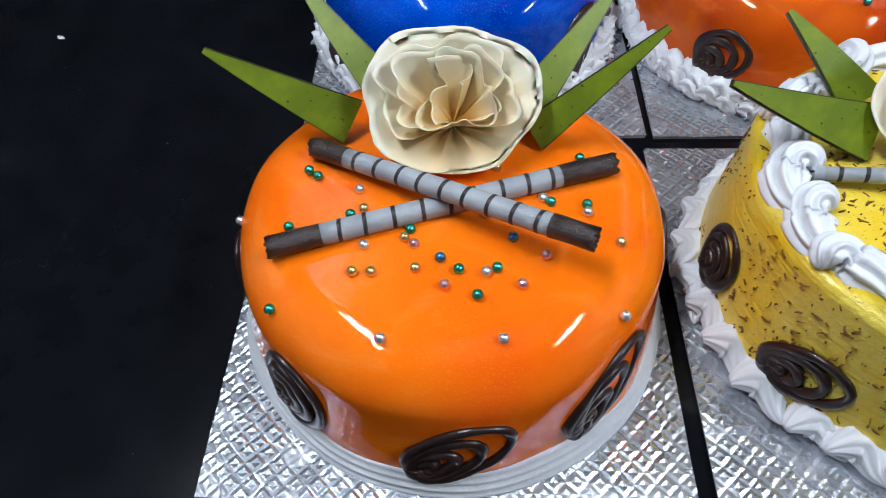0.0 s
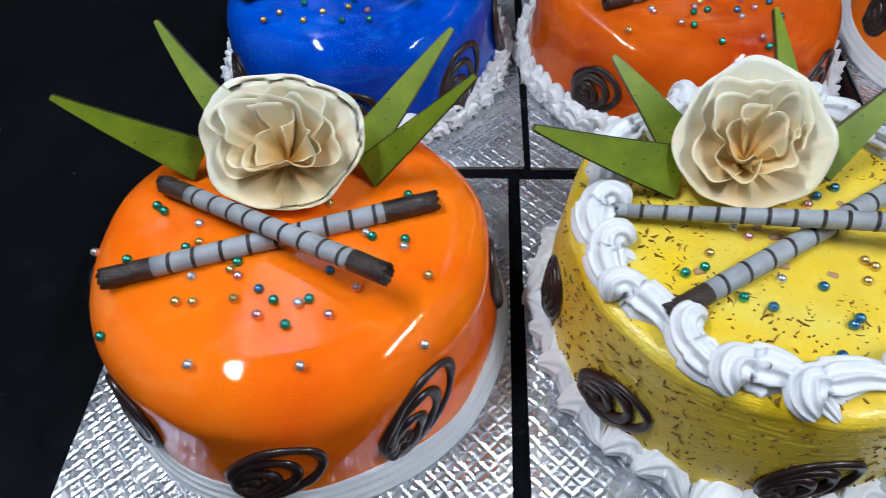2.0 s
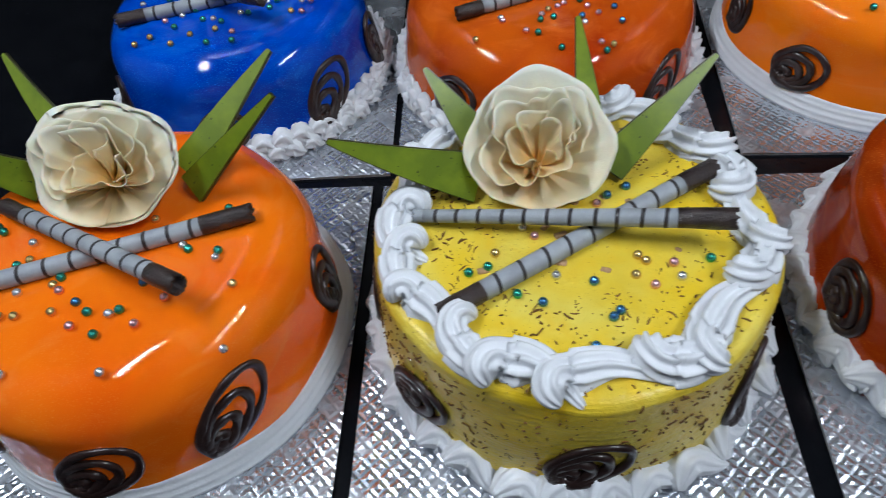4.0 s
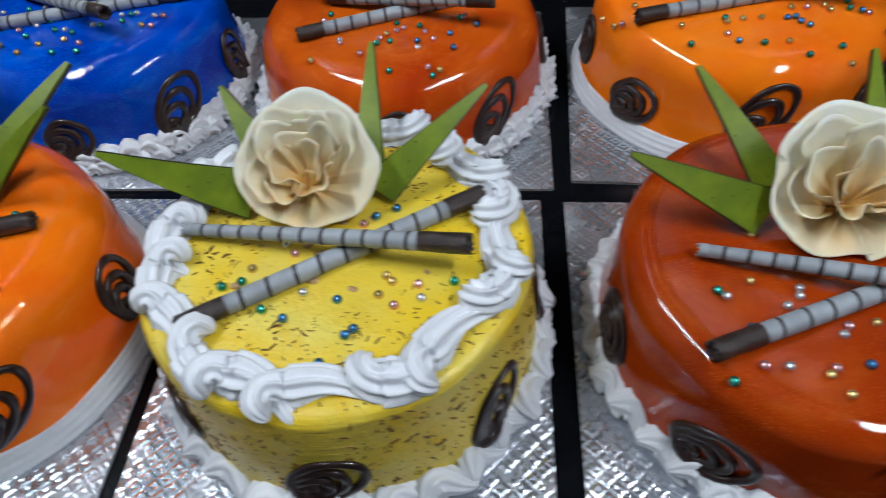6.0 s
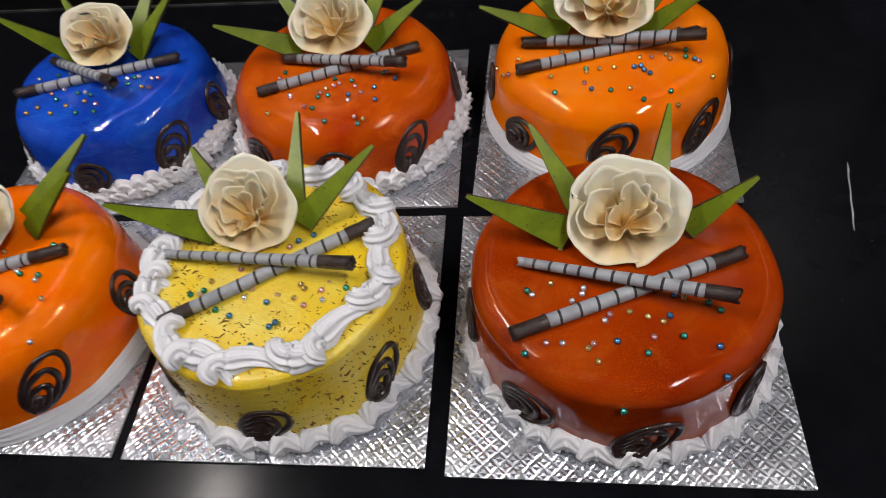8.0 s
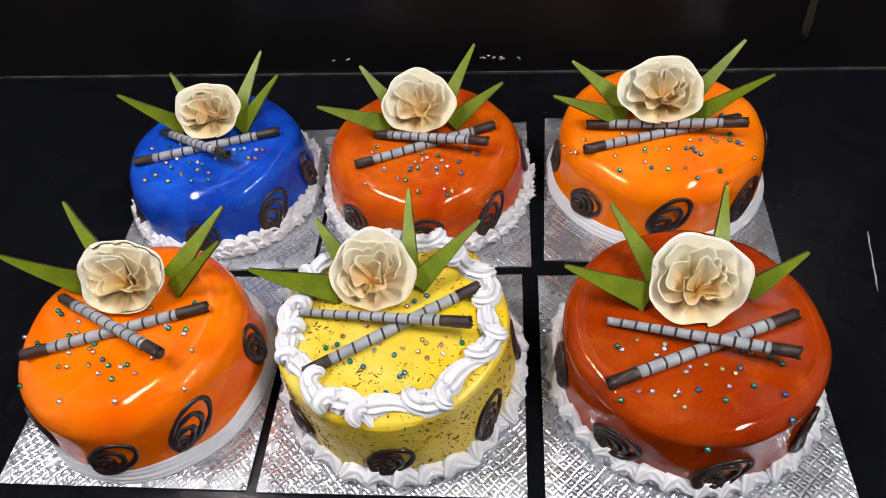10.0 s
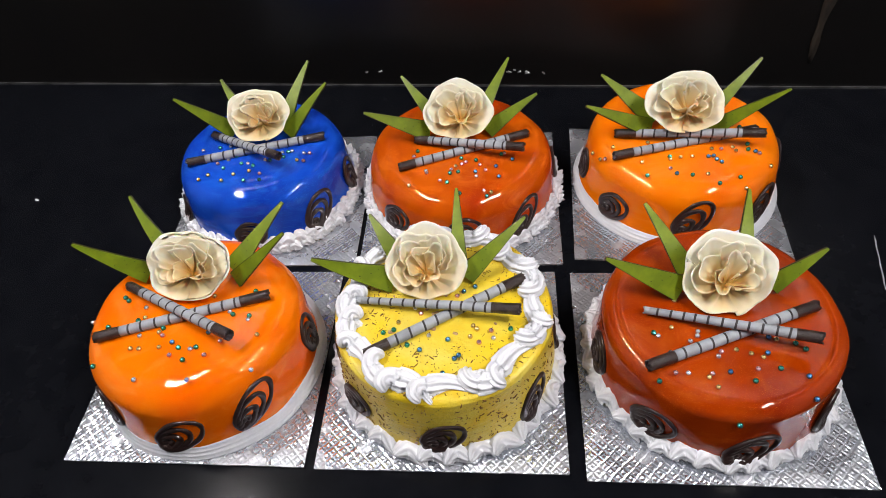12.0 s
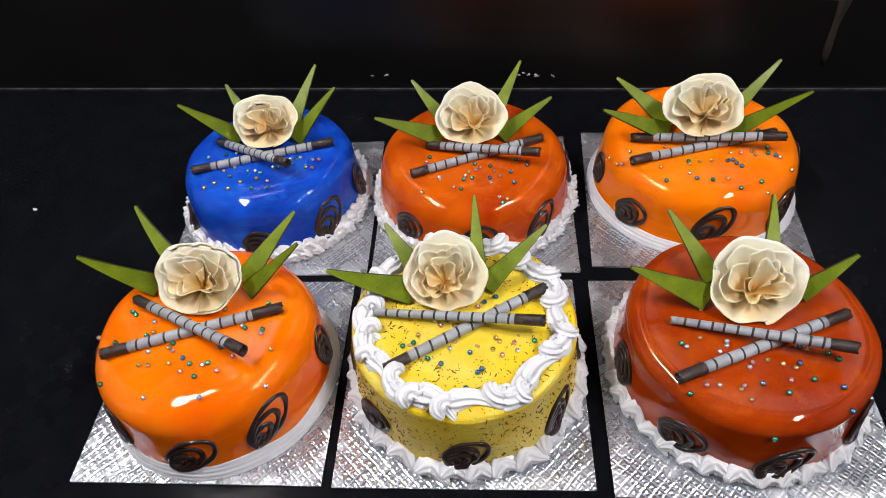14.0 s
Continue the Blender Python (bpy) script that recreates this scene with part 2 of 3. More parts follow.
# ---- the setting ----
WALL_TURN = radians(-2.1)
tagged(part("counter", box(-1.3, 1.7, -0.155, 0.60, -0.04, 0.0, 0.004), COUNTER, smooth=False), "black polished stone counter under the cakes", "counter", kind="structure")
tagged(part("counter_front", box(-1.3, 1.7, -0.135, -0.10, -0.86, -0.04), COUNTER, smooth=False), "black front panel below the counter", "panel", kind="structure")
wall = part("wall_back", box(-1.6, 1.6, 0.0, 0.05, 0.0, 1.75), PANEL, smooth=False)
wall.matrix_basis = Matrix.Translation((0.2, 0.4185, 0.0)) @ Matrix.Rotation(WALL_TURN, 4, "Z")
tagged(wall, "glossy black back panel behind the counter", "wall", kind="structure")
ledge = part("trim", box(-1.6, 1.6, -0.0022, -0.0002, 0.0, 0.0022), METAL_TRIM, smooth=False)
ledge.matrix_basis = wall.matrix_basis.copy()
tagged(ledge, "thin worn metal strip along the foot of the back panel", "trim", kind="structure")
for name, b in (("wall_left", (-1.75, -1.65, -2.6, 1.2)), ("wall_right", (2.05, 2.15, -2.6, 1.2))):
    tagged(part(name, box(*b, -0.9, 1.9), PLASTER, smooth=False), "plain painted side wall", "wall", kind="structure")
tagged(part("wall_front", box(-1.75, 2.15, -2.7, -2.6, -0.9, 1.9), PLASTER, smooth=False), "plain painted wall of the shop", "wall", kind="structure")
tagged(part("wall_behind", box(-1.65, 2.05, 1.1, 1.2, -0.9, 1.9), PLASTER, smooth=False), "plain wall behind the back panel", "wall", kind="structure")
tagged(part("ceiling", box(-1.75, 2.15, -2.7, 1.2, 1.9, 2.0), PLASTER, smooth=False), "plain painted ceiling", "ceiling", kind="structure")
tagged(part("floor", box(-1.75, 2.15, -2.7, 1.2, -1.0, -0.9), TILE_FLOOR, smooth=False), "grey shop floor", "floor", kind="structure")

# tube lamps under the ceiling
for x, y, z in TUBES:
    lamp = tagged(new("tube_lamp"), "lit white tube lamp hung under the ceiling", "lamp", "tube lamps")
    lamp.location = (x, y, z)
    path = [Vector((0, -0.35 + 0.70 * k / 6, 0)) for k in range(7)]
    part("tube", sweep(path, [0.014] * 7, circle(12)), TUBE, lamp, "glowing white glass tube")
    part("housing", box(-0.03, 0.03, -0.39, 0.39, 0.022, 0.055, 0.004), HOUSING, lamp)
    for s in (-1, 1):
        part("end_cap", box(-0.02, 0.02, s * 0.37 - 0.015, s * 0.37 + 0.015, -0.018, 0.03, 0.003), HOUSING, lamp)
        part("hanger", box(-0.006, 0.006, s * 0.25 - 0.006, s * 0.25 + 0.006, 0.055, 1.9 - z), HOUSING, lamp)


# ---- cake boards ----
BOARD = 0.003
BOARDS = {"A": (-0.1015, 0.1015, -0.1015, 0.1005, 0.6), "B": (0.1090, 0.3105, -0.0995, 0.1030, 1.0), "C": (0.3240, 0.5370, -0.1010, 0.1045, 0.6),
          "D": (-0.0960, 0.1075, 0.1090, 0.3115, 1.6), "E": (0.1125, 0.3155, 0.1130, 0.3165, 1.0), "F": (0.3315, 0.5390, 0.1190, 0.3220, -1.6)}


def cake_board(x0, x1, y0, y1, turn):
    cx, cy, a, b = (x0 + x1) / 2, (y0 + y1) / 2, (x1 - x0) / 2, (y1 - y0) / 2
    board = tagged(new("cake_board"), "square silver embossed foil cake board on the black counter", "cake board", "cake boards")
    board.matrix_basis = pose(cx, cy, 0, 0, 0, turn)
    rows, n = [], 30
    for i in range(n + 1):
        row = []
        for j in range(n + 1):
            u, v = 2 * i / n - 1, 2 * j / n - 1
            edge = max(abs(u), abs(v))
            lift = 0.0006 * noise.noise(Vector((6 * u + 9 * cx, 6 * v + 9 * cy, 1))) * edge
            row.append((u * a, v * b, BOARD + lift - (0.0007 if edge > 0.99 else 0)))
        rows.append(row)
    part("foil", grid(rows), FOIL, board)
    part("card", box(-a + 0.0004, a - 0.0004, -b + 0.0004, b - 0.0004, 0, BOARD - 0.0012), CARD, board, smooth=False)
    return board


for key in BOARDS:
    cake_board(*BOARDS[key])


# ---- cakes ----
# centre, radius, height above the counter, radius of the rounded top edge
SHAPES = {"A": (0.001, 0.0, 0.0895, 0.077, 0.024), "B": (0.211, 0.006, 0.088, 0.077, 0.006), "C": (0.432, 0.011, 0.0925, 0.071, 0.012),
          "D": (0.001, 0.219, 0.0885, 0.070, 0.024), "E": (0.213, 0.224, 0.0955, 0.066, 0.024), "F": (0.439, 0.236, 0.0955, 0.070, 0.022)}
GLAZES = {"A": ORANGE, "B": LEMON, "C": RUST, "D": BLUE, "E": RED_ORANGE, "F": AMBER}
LABELS = {"A": "round orange mirror-glazed cake with ivory flower, leaves and wafer sticks",
          "B": "round yellow cream cake with brown crumbs and white piped swirls",
          "C": "round rust-red glazed cake with ivory flower and white piped border",
          "D": "round blue glazed cake with ivory flower and white piped border",
          "E": "round red-orange glazed cake with crossed wafer sticks and piped border",
          "F": "round bright orange glazed cake with smooth white cream foot"}


def top_at(r, R, H, e):
    return H if r < R - e else H - e + math.sqrt(max(0.0, e * e - (r - R + e) ** 2))


def body_profile(R, H, e, foot=0.005, ridge=0.0, lip=0.0):
    out = [(0.0, H + 0.001), (R * 0.3, H + 0.0009), (R * 0.56, H + 0.0003), (R * 0.60, H + ridge), (R * 0.65, H + 0.2 * ridge), (R - e - 0.004, H), (R - e - 0.001, H + 0.6 * lip), (R - e, H + lip)]
    for k in range(1, 11):
        a = math.pi / 2 * (1 - k / 10)
        out.append((R - e + e * math.cos(a), H - e + e * math.sin(a) + lip * max(0.0, 1 - k / 4)))
    for k in range(1, 9):
        f = k / 8
        out.append((R + foot * f, (H - e) * (1 - f)))
    return out


def radius_at(z, R, H, e, foot=0.005):
    return R + foot * (1 - z / (H - e)) if z < H - e else R - e + math.sqrt(max(0.0, e * e - (z - H + e) ** 2))


def flat_oval(k):
    out = []
    for j in range(10):
        a = 2 * math.pi * j / 10
        out.append((a, 1.2 / math.sqrt(math.cos(a) ** 2 + (math.sin(a) / 0.72) ** 2)))
    return out


def chocolate_swirl(shape, zc, a, b, lean, cake, azimuth, foot=0.004):
    """Drawn loops of chocolate, one inside the other, that run together into a solid patch at their lower side."""
    R, H, e = shape
    rnd = random.Random(round(azimuth) + 7)
    ct, st = math.cos(lean), math.sin(lean)
    d = math.radians(rnd.uniform(218, 238))
    dx, dy = math.cos(d) * ct + math.sin(d) * st, -math.cos(d) * st + math.sin(d) * ct
    n = math.hypot(a * dx, b * dy)
    mx, my = a * a * dx / n, b * b * dy / n
    parts = bmesh.new()
    for s, width in ((1.0, 0.0019), (rnd.uniform(0.69, 0.75), 0.0022), (rnd.uniform(0.43, 0.50), 0.0024), (rnd.uniform(0.18, 0.24), 0.0026)):
        path, radii = [], []
        for k in range(44):
            q = 2 * math.pi * k / 44
            x, y = a * math.cos(q) * (1 + 0.04 * math.sin(2 * q + 9 * s)), b * math.sin(q) * (1 + 0.04 * math.sin(3 * q + 5 * s))
            near = 1 - min(1.0, math.hypot(x - mx, y - my) / (1.5 * a))
            x, y = mx + s * (x - mx), my + s * (y - my)
            u, v = x * ct - y * st, x * st + y * ct
            z = max(0.002, zc + v)
            r = radius_at(z, R, H, e) + 0.0007 + foot * max(0.0, 1 - z / 0.018)
            path.append(Vector((r * math.cos(u / R), r * math.sin(u / R), z)))
            radii.append(width * (0.95 + 0.55 * near + 0.10 * math.sin(5 * q + azimuth)))
        bm = sweep(path, radii, flat_oval, closed=True, up=Vector((1, 0, 0)))
        me = bpy.data.meshes.new("loop")
        bm.to_mesh(me)
        bm.free()
        parts.from_mesh(me)
        bpy.data.meshes.remove(me)
    ob = part("chocolate_swirl", parts, CHOCOLATE, cake)
    ob.matrix_basis = pose(0, 0, 0, 0, 0, azimuth)
    return ob


def crumbs(cake, R, H, count, seed):
    """Thin caramel shavings pressed into the cream, on the top and round the wall."""
    rnd = random.Random(seed)
    bm = bmesh.new()
    for k in range(count):
        length, width = 0.0006 + 0.0042 * rnd.random() ** 3.2, rnd.uniform(0.00012, 0.00045)
        turn, bend = rnd.uniform(0, 6.28), rnd.uniform(-0.6, 0.6)
        on_top = k % 2 == 0
        r0, a0, z0 = (R - 0.004) * math.sqrt(rnd.random()), rnd.uniform(0, 6.28), rnd.uniform(0.012, H - 0.004)
        rows = []
        for j in range(4):
            s = length * (j / 3 - 0.5)
            u = s * math.cos(turn) - bend * s * s / length * math.sin(turn)
            v = s * math.sin(turn) + bend * s * s / length * math.cos(turn)
            row = []
            for side in (-1, 1):
                p, q = u - side * width * math.sin(turn) * (0.5 if j in (0, 3) else 1), v + side * width * math.cos(turn) * (0.5 if j in (0, 3) else 1)
                if on_top:
                    row.append(Vector((r0 * math.cos(a0) + p, r0 * math.sin(a0) + q, H + 0.0006)))
                else:
                    th, rz = a0 + p / R, radius_at(z0 + q, R, H, 0.006)
                    row.append(Vector(((rz + 0.0006) * math.cos(th), (rz + 0.0006) * math.sin(th), z0 + q)))
            rows.append(row)
        vs = [[bm.verts.new(p) for p in row] for row in rows]
        for j in range(3):
            bm.faces.new((vs[j][0], vs[j + 1][0], vs[j + 1][1], vs[j][1]))
    tagged(part("crumb", thick(bm, 0.0006), CRUMB, cake, "brown caramel shavings"), kind="stuff")
    for k in range(16):
        r0, a0 = R * rnd.uniform(0.1, 0.66), rnd.uniform(0, 6.28)
        s = rnd.uniform(0.0012, 0.0030)
        chip = part("nut_chip", box(-s, s, -s * 0.6, s * 0.6, 0, 0.0012, 0.0004), NUT, cake)
        chip.matrix_basis = pose(r0 * math.cos(a0), r0 * math.sin(a0), H + 0.0003, rnd.uniform(-8, 8), rnd.uniform(-8, 8), rnd.uniform(0, 180))


def swirl_mesh(name, length, rad, lobes=7, depth=0.16, hook=0.0, steps=14, twist=0.25, lift=0.5):
    """One squeeze of piped cream: a ridged swelling that tails off."""
    path, radii = [], []
    for k in range(steps):
        t = k / (steps - 1)
        path.append(Vector((length * (t - 0.3), hook * math.sin(math.pi * t * 1.3), rad * (lift + 0.35 * math.sin(math.pi * min(1, t * 1.25))))))
        radii.append(rad * max(0.06, min(1.0, 2.6 * t + 0.25) * (1 - t ** 2.2) ** 0.8))
    bm = sweep(path, radii, star(lobes, depth, 4, twist))
    me = bpy.data.meshes.new(name)
    bmesh.ops.recalc_face_normals(bm, faces=bm.faces)
    bm.to_mesh(me)
    bm.free()
    me.materials.append(CREAM)
    for p in me.polygons:
        p.use_smooth = True
    return me


def rim_shell(cake, azimuth, side, reach, ring, z0, seed):
    """A piped shell on the rim: a coiled head that leans out or in, a crest that sweeps over it and a long tail."""
    rnd = random.Random(seed)
    flat, radii = [], []
    c1 = 0.0076 * rnd.uniform(0.88, 1.12)
    n0 = side * 0.0066
    fat = rnd.uniform(0.9, 1.1)
    turn = rnd.uniform(2.2, 2.9)
    for k in range(24):
        t = k / 23
        a = math.pi / 2 + turn * (1 - t)
        c = c1 * (0.62 + 0.38 * t)
        rad = 0.0070 * fat * (0.78 + 0.22 * t) * min(1.0, math.sqrt((k + 0.1) / 8))
        flat.append((1.15 * c * math.cos(a), c * math.sin(a), 0.0040 + 0.0034 * math.sin(math.pi * min(1.0, 1.1 * t))))
        radii.append(rad)
    wave, drop = reach * rnd.uniform(0.10, 0.16), rnd.uniform(0.0080, 0.0120)
    for k in range(1, 25):
        t = k / 24
        rad = 0.0076 * fat * (1 - t) ** 0.52 + 0.0007
        flat.append((reach * t, c1 + wave * math.sin(math.pi * t) - drop * t * t, 0.0036 - 0.0026 * t))
        radii.append(rad)
    path = []
    for s, m, z in flat:
        r = ring + n0 - side * m
        path.append(Vector((r * math.cos(s / ring), r * math.sin(s / ring), z - 0.35 * max(0.0, r - ring - 0.005))))
    ob = part("cream_shell", sweep(path, radii, star(9, 0.20, 6, 0.06)), CREAM, cake)
    ob.matrix_basis = pose(0, 0, z0, 0, 0, azimuth)
    return ob


def piped_ring(cake, meshes, R, z, count, seed, name="cream_swirl", tilt=12, spread=0.0015, skew=8):
    rnd = random.Random(seed)
    for k in range(count):
        a = 360 * k / count + rnd.uniform(-2, 2)
        r = R + rnd.uniform(-spread, spread)
        m = pose(0, 0, 0, 0, 0, a) @ pose(r, 0, z, 0, tilt + rnd.uniform(-8, 8), 90 + skew + rnd.uniform(-9, 9))
        m = m @ Matrix.Diagonal((rnd.uniform(0.9, 1.12), rnd.uniform(0.88, 1.1), rnd.uniform(0.85, 1.12), 1))
        placed(name, rnd.choice(meshes), cake, "", m)


def wafer_stick(cake, a, b, ra, rb, seed, plain=False):
    """A rolled wafer: grey body, cocoa rings, dark frayed ends."""
    rnd = random.Random(seed)
    a, b = Vector(a), Vector(b)
    way = b - a
    L = way.length
    m = Matrix.Translation(a) @ way.to_track_quat("X", "Z").to_matrix().to_4x4()
    rad = lambda x: ra + (rb - ra) * x / L
    t0, t1 = L * (0.03 if plain else rnd.uniform(0.12, 0.15)), L * (1 - rnd.uniform(0.13, 0.17))
    bm = sweep([Vector((t0 + (t1 - t0) * k / 12, 0, 0)) for k in range(13)], [rad(t0 + (t1 - t0) * k / 12) for k in range(13)], circle(20))
    stick = part("wafer_stick", bm, WAFER, cake, "striped grey rolled wafer stick with dark ends")
    stick.matrix_basis = m
    n = 11 if plain else 9
    for k in range(n):
        x = t0 + (t1 - t0) * (k + 0.65) / n + rnd.uniform(-0.0008, 0.0008)
        r = rad(x)
        slant = rnd.uniform(0.15, 0.3)
        rows = []
        for dx, f in ((-0.0009, 0.99), (-0.0006, 1.035), (0.0006, 1.035), (0.0009, 0.99)):
            rows.append([Vector((x + dx + slant * r * math.cos(q) * 0.5, r * f * math.cos(q), r * f * math.sin(q))) for q in [2 * math.pi * j / 20 for j in range(20)]])
        part("stripe", grid(rows, closed_v=True), STRIPE, stick)
    for x0, x1 in ((t0, 0.0), (t1, L)):
        rows = []
        for f in (0.0, 0.25, 0.6, 0.85, 1.0):
            x = x0 + (x1 - x0) * f
            rows.append([Vector((x + (rnd.uniform(-0.0013, 0.0010) if f == 1 else 0), rad(x) * g * math.cos(q), rad(x) * g * math.sin(q)))
                         for q, g in [(2 * math.pi * j / 26, 1.03 + rnd.uniform(-0.05, 0.05)) for j in range(26)]])
        rows.append([p * 1.0 for p in rows[-1]])
        inner = rows.pop()
        rows.append([Vector((p.x, p.y * 0.62, p.z * 0.62)) for p in inner])
        back = x1 - (x1 - x0) * 0.5
        rows.append([Vector((back, p.y * 0.55, p.z * 0.55)) for p in inner])
        rows.append([Vector((back, 0, 0)) for p in inner])
        pale = plain and x1 == 0.0
        part("tip", grid(rows, closed_v=True), WAFER if pale else WAFER_TIP, stick, "" if pale else "dark frayed wafer end")


def leaf(cake, tip, base, width, seed, facing=(0.0, -0.75, 0.66)):
    """A flat shard of green chocolate on a dark backing."""
    rnd = random.Random(seed)
    tip, base = Vector(tip), Vector(base)
    axis = tip - base
    L = axis.length
    x = axis.normalized()
    zz = Vector(facing) - Vector(facing).dot(x) * x
    zz.normalize()
    y = zz.cross(x)
    m = Matrix((x, y, zz)).transposed().to_4x4()
    m.translation = base
    cut = rnd.uniform(-0.25, 0.25)
    bow = rnd.uniform(-0.02, 0.05)
    for name, mt, grow, z0, z1 in (("leaf", GREEN, 0.0, 0.0, 0.0011), ("backing", BARK, 0.0005, -0.0019, -0.0001)):
        rows = []
        for k in range(13):
            t = k / 12
            half = (width / 2) * (1 - t) ** 0.92 + 0.0009 + grow
            shift = bow * L * t * (1 - t)
            row = []
            for j in range(7):
                v = 2 * j / 6 - 1
                row.append((L * t + cut * width * 0.5 * v * (1 - t), v * half + shift, 0.0018 * math.sin(math.pi * t)))
            rows.append(row)
        bm = grid(rows)
        low = [f for f in bm.faces]
        got = bmesh.ops.extrude_face_region(bm, geom=low)
        for v in [g for g in got["geom"] if isinstance(g, bmesh.types.BMVert)]:
            v.co.z += z1 - z0
        for v in bm.verts:
            v.co.z += z0
        if name == "leaf":
            ob = part("leaf", bm, mt, cake, "flat pointed green chocolate leaf", smooth=False)
            ob.matrix_basis = m
        else:
            part("backing", bm, mt, ob, "dark chocolate back of the leaf", smooth=False)


def thick(bm, t):
    """Gives an open sheet its thickness."""
    bm.normal_update()
    back = {v: bm.verts.new(v.co - t * v.normal) for v in bm.verts[:]}
    for f in bm.faces[:]:
        bm.faces.new([back[v] for v in reversed(f.verts)])
    for e in [e for e in bm.edges if len(e.link_faces) == 1 and e.verts[0] in back and e.verts[1] in back]:
        a, b = e.verts
        bm.faces.new((a, b, back[b], back[a]))
    return bm


def flower(cake, centre, R, seed, face, squash=1.0):
    """A flower of pleated paste: one wide collar gathered at a low heart, and upright ruffles folded inside it."""
    rnd = random.Random(seed)
    fl = new("flower")
    fl.parent = cake
    tagged(fl, "ruffled ivory sugar-paste flower")
    hx, hy = rnd.uniform(-0.04, 0.10) * R, -0.30 * R
    turn = Vector(face).normalized().to_track_quat("Z", "Y").to_matrix().to_4x4()
    fl.matrix_basis = Matrix.Translation(centre) @ turn @ Matrix.Translation((hx, squash * hy, -0.12 * R))

    def crease(x, sharp=0.95):
        return math.asin(sharp * math.sin(x)) * 2 / math.pi

    def ruffle(a0, a1, cx, cy, rx, ry, rise, power, rim_wave, folds, pleats, pleat_depth, spread=0.85, nu=14, nv=150, tuck=0.25):
        """A sheet from the heart to a wavy rim; its pleats are sharp at the heart and open towards the rim."""
        p1, p2, p3 = (rnd.uniform(0, 6.28) for k in range(3))
        rows = []
        for i in range(nu + 1):
            u = i / nu
            row = []
            for j in range(nv + 1):
                v = j / nv
                a = a0 + (a1 - a0) * v
                end = min(1.0, 9 * v, 9 * (1 - v))
                w = crease(folds * a + p1 + 0.7 * math.sin(a + p2)) + 0.45 * crease(1.9 * folds * a + p2)
                w2 = math.sin(folds * a + p1 + 1.1) + 0.4 * math.sin(2.3 * folds * a + p3)
                k = (1 + rim_wave * w2 * u) * (1 - tuck * (1 - end) ** 2)
                tx, ty = cx * R + rx * R * k * math.cos(a) - hx, cy * R + ry * R * k * math.sin(a) - hy
                f = u ** spread
                fold = crease(pleats * a + p3 + 0.6 * math.sin(2 * a + p1), 0.985) * pleat_depth * math.sin(math.pi * min(1.0, 0.08 + u) ** 0.7) * (1 - 0.55 * u)
                side = 0.6 * rim_wave * R * w * u * (1 - 0.4 * u)
                n = math.hypot(tx, ty) + 1e-6
                x, y = tx * f - ty / n * side, ty * f + tx / n * side
                h = rise * R * u ** power + 0.35 * rim_wave * R * w * u ** 1.5 + fold * R
                fray = 0.003 * R * math.sin(19 * a + 3 * math.sin(5 * a)) * u ** 3
                row.append((x + fray * math.cos(a), squash * (y + fray * math.sin(a)), h))
            rows.append(row)
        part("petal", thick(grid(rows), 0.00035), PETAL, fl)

    gap = rnd.uniform(-1.85, -1.30)
    ruffle(gap, gap + 6.38, 0.0, 0.0, 0.95, 0.96, 0.22, 1.5, 0.05, 3.4, 12.0, 0.060, nv=300, tuck=0.03)
    open_at = rnd.uniform(-1.3, -0.3)
    ruffle(open_at, open_at + 4.9, -0.04, 0.04, 0.72, 0.72, 0.34, 1.8, 0.11, 4.3, 10.0, 0.060, nv=220)
    open_at = rnd.uniform(-1.0, 0.6)
    ruffle(open_at, open_at + 5.0, -0.03, 0.05, 0.55, 0.56, 0.46, 1.6, 0.17, 4.0, 8.0, 0.055, nv=200)
    open_at = rnd.uniform(2.6, 4.2)
    ruffle(open_at, open_at + 4.7, 0.03, 0.05, 0.40, 0.44, 0.52, 1.5, 0.24, 3.3, 7.0, 0.05)
    open_at += rnd.uniform(1.5, 3.0)
    ruffle(open_at, open_at + 4.2, 0.00, 0.06, 0.22, 0.33, 0.52, 1.2, 0.34, 2.6, 6.0, 0.03, nv=110)
    return fl


PEARL_MESH = {}


def pearl(cake, x, y, z, key):
    if key not in PEARL_MESH:
        bm = bmesh.new()
        bmesh.ops.create_uvsphere(bm, u_segments=14, v_segments=9, radius=0.0021)
        me = bpy.data.meshes.new("pearl")
        bm.to_mesh(me)
        bm.free()
        me.materials.append(PEARLS[key])
        for p in me.polygons:
            p.use_smooth = True
        PEARL_MESH[key] = me
    return placed("pearl", PEARL_MESH[key], cake, "", pose(x, y, z + 0.0017))


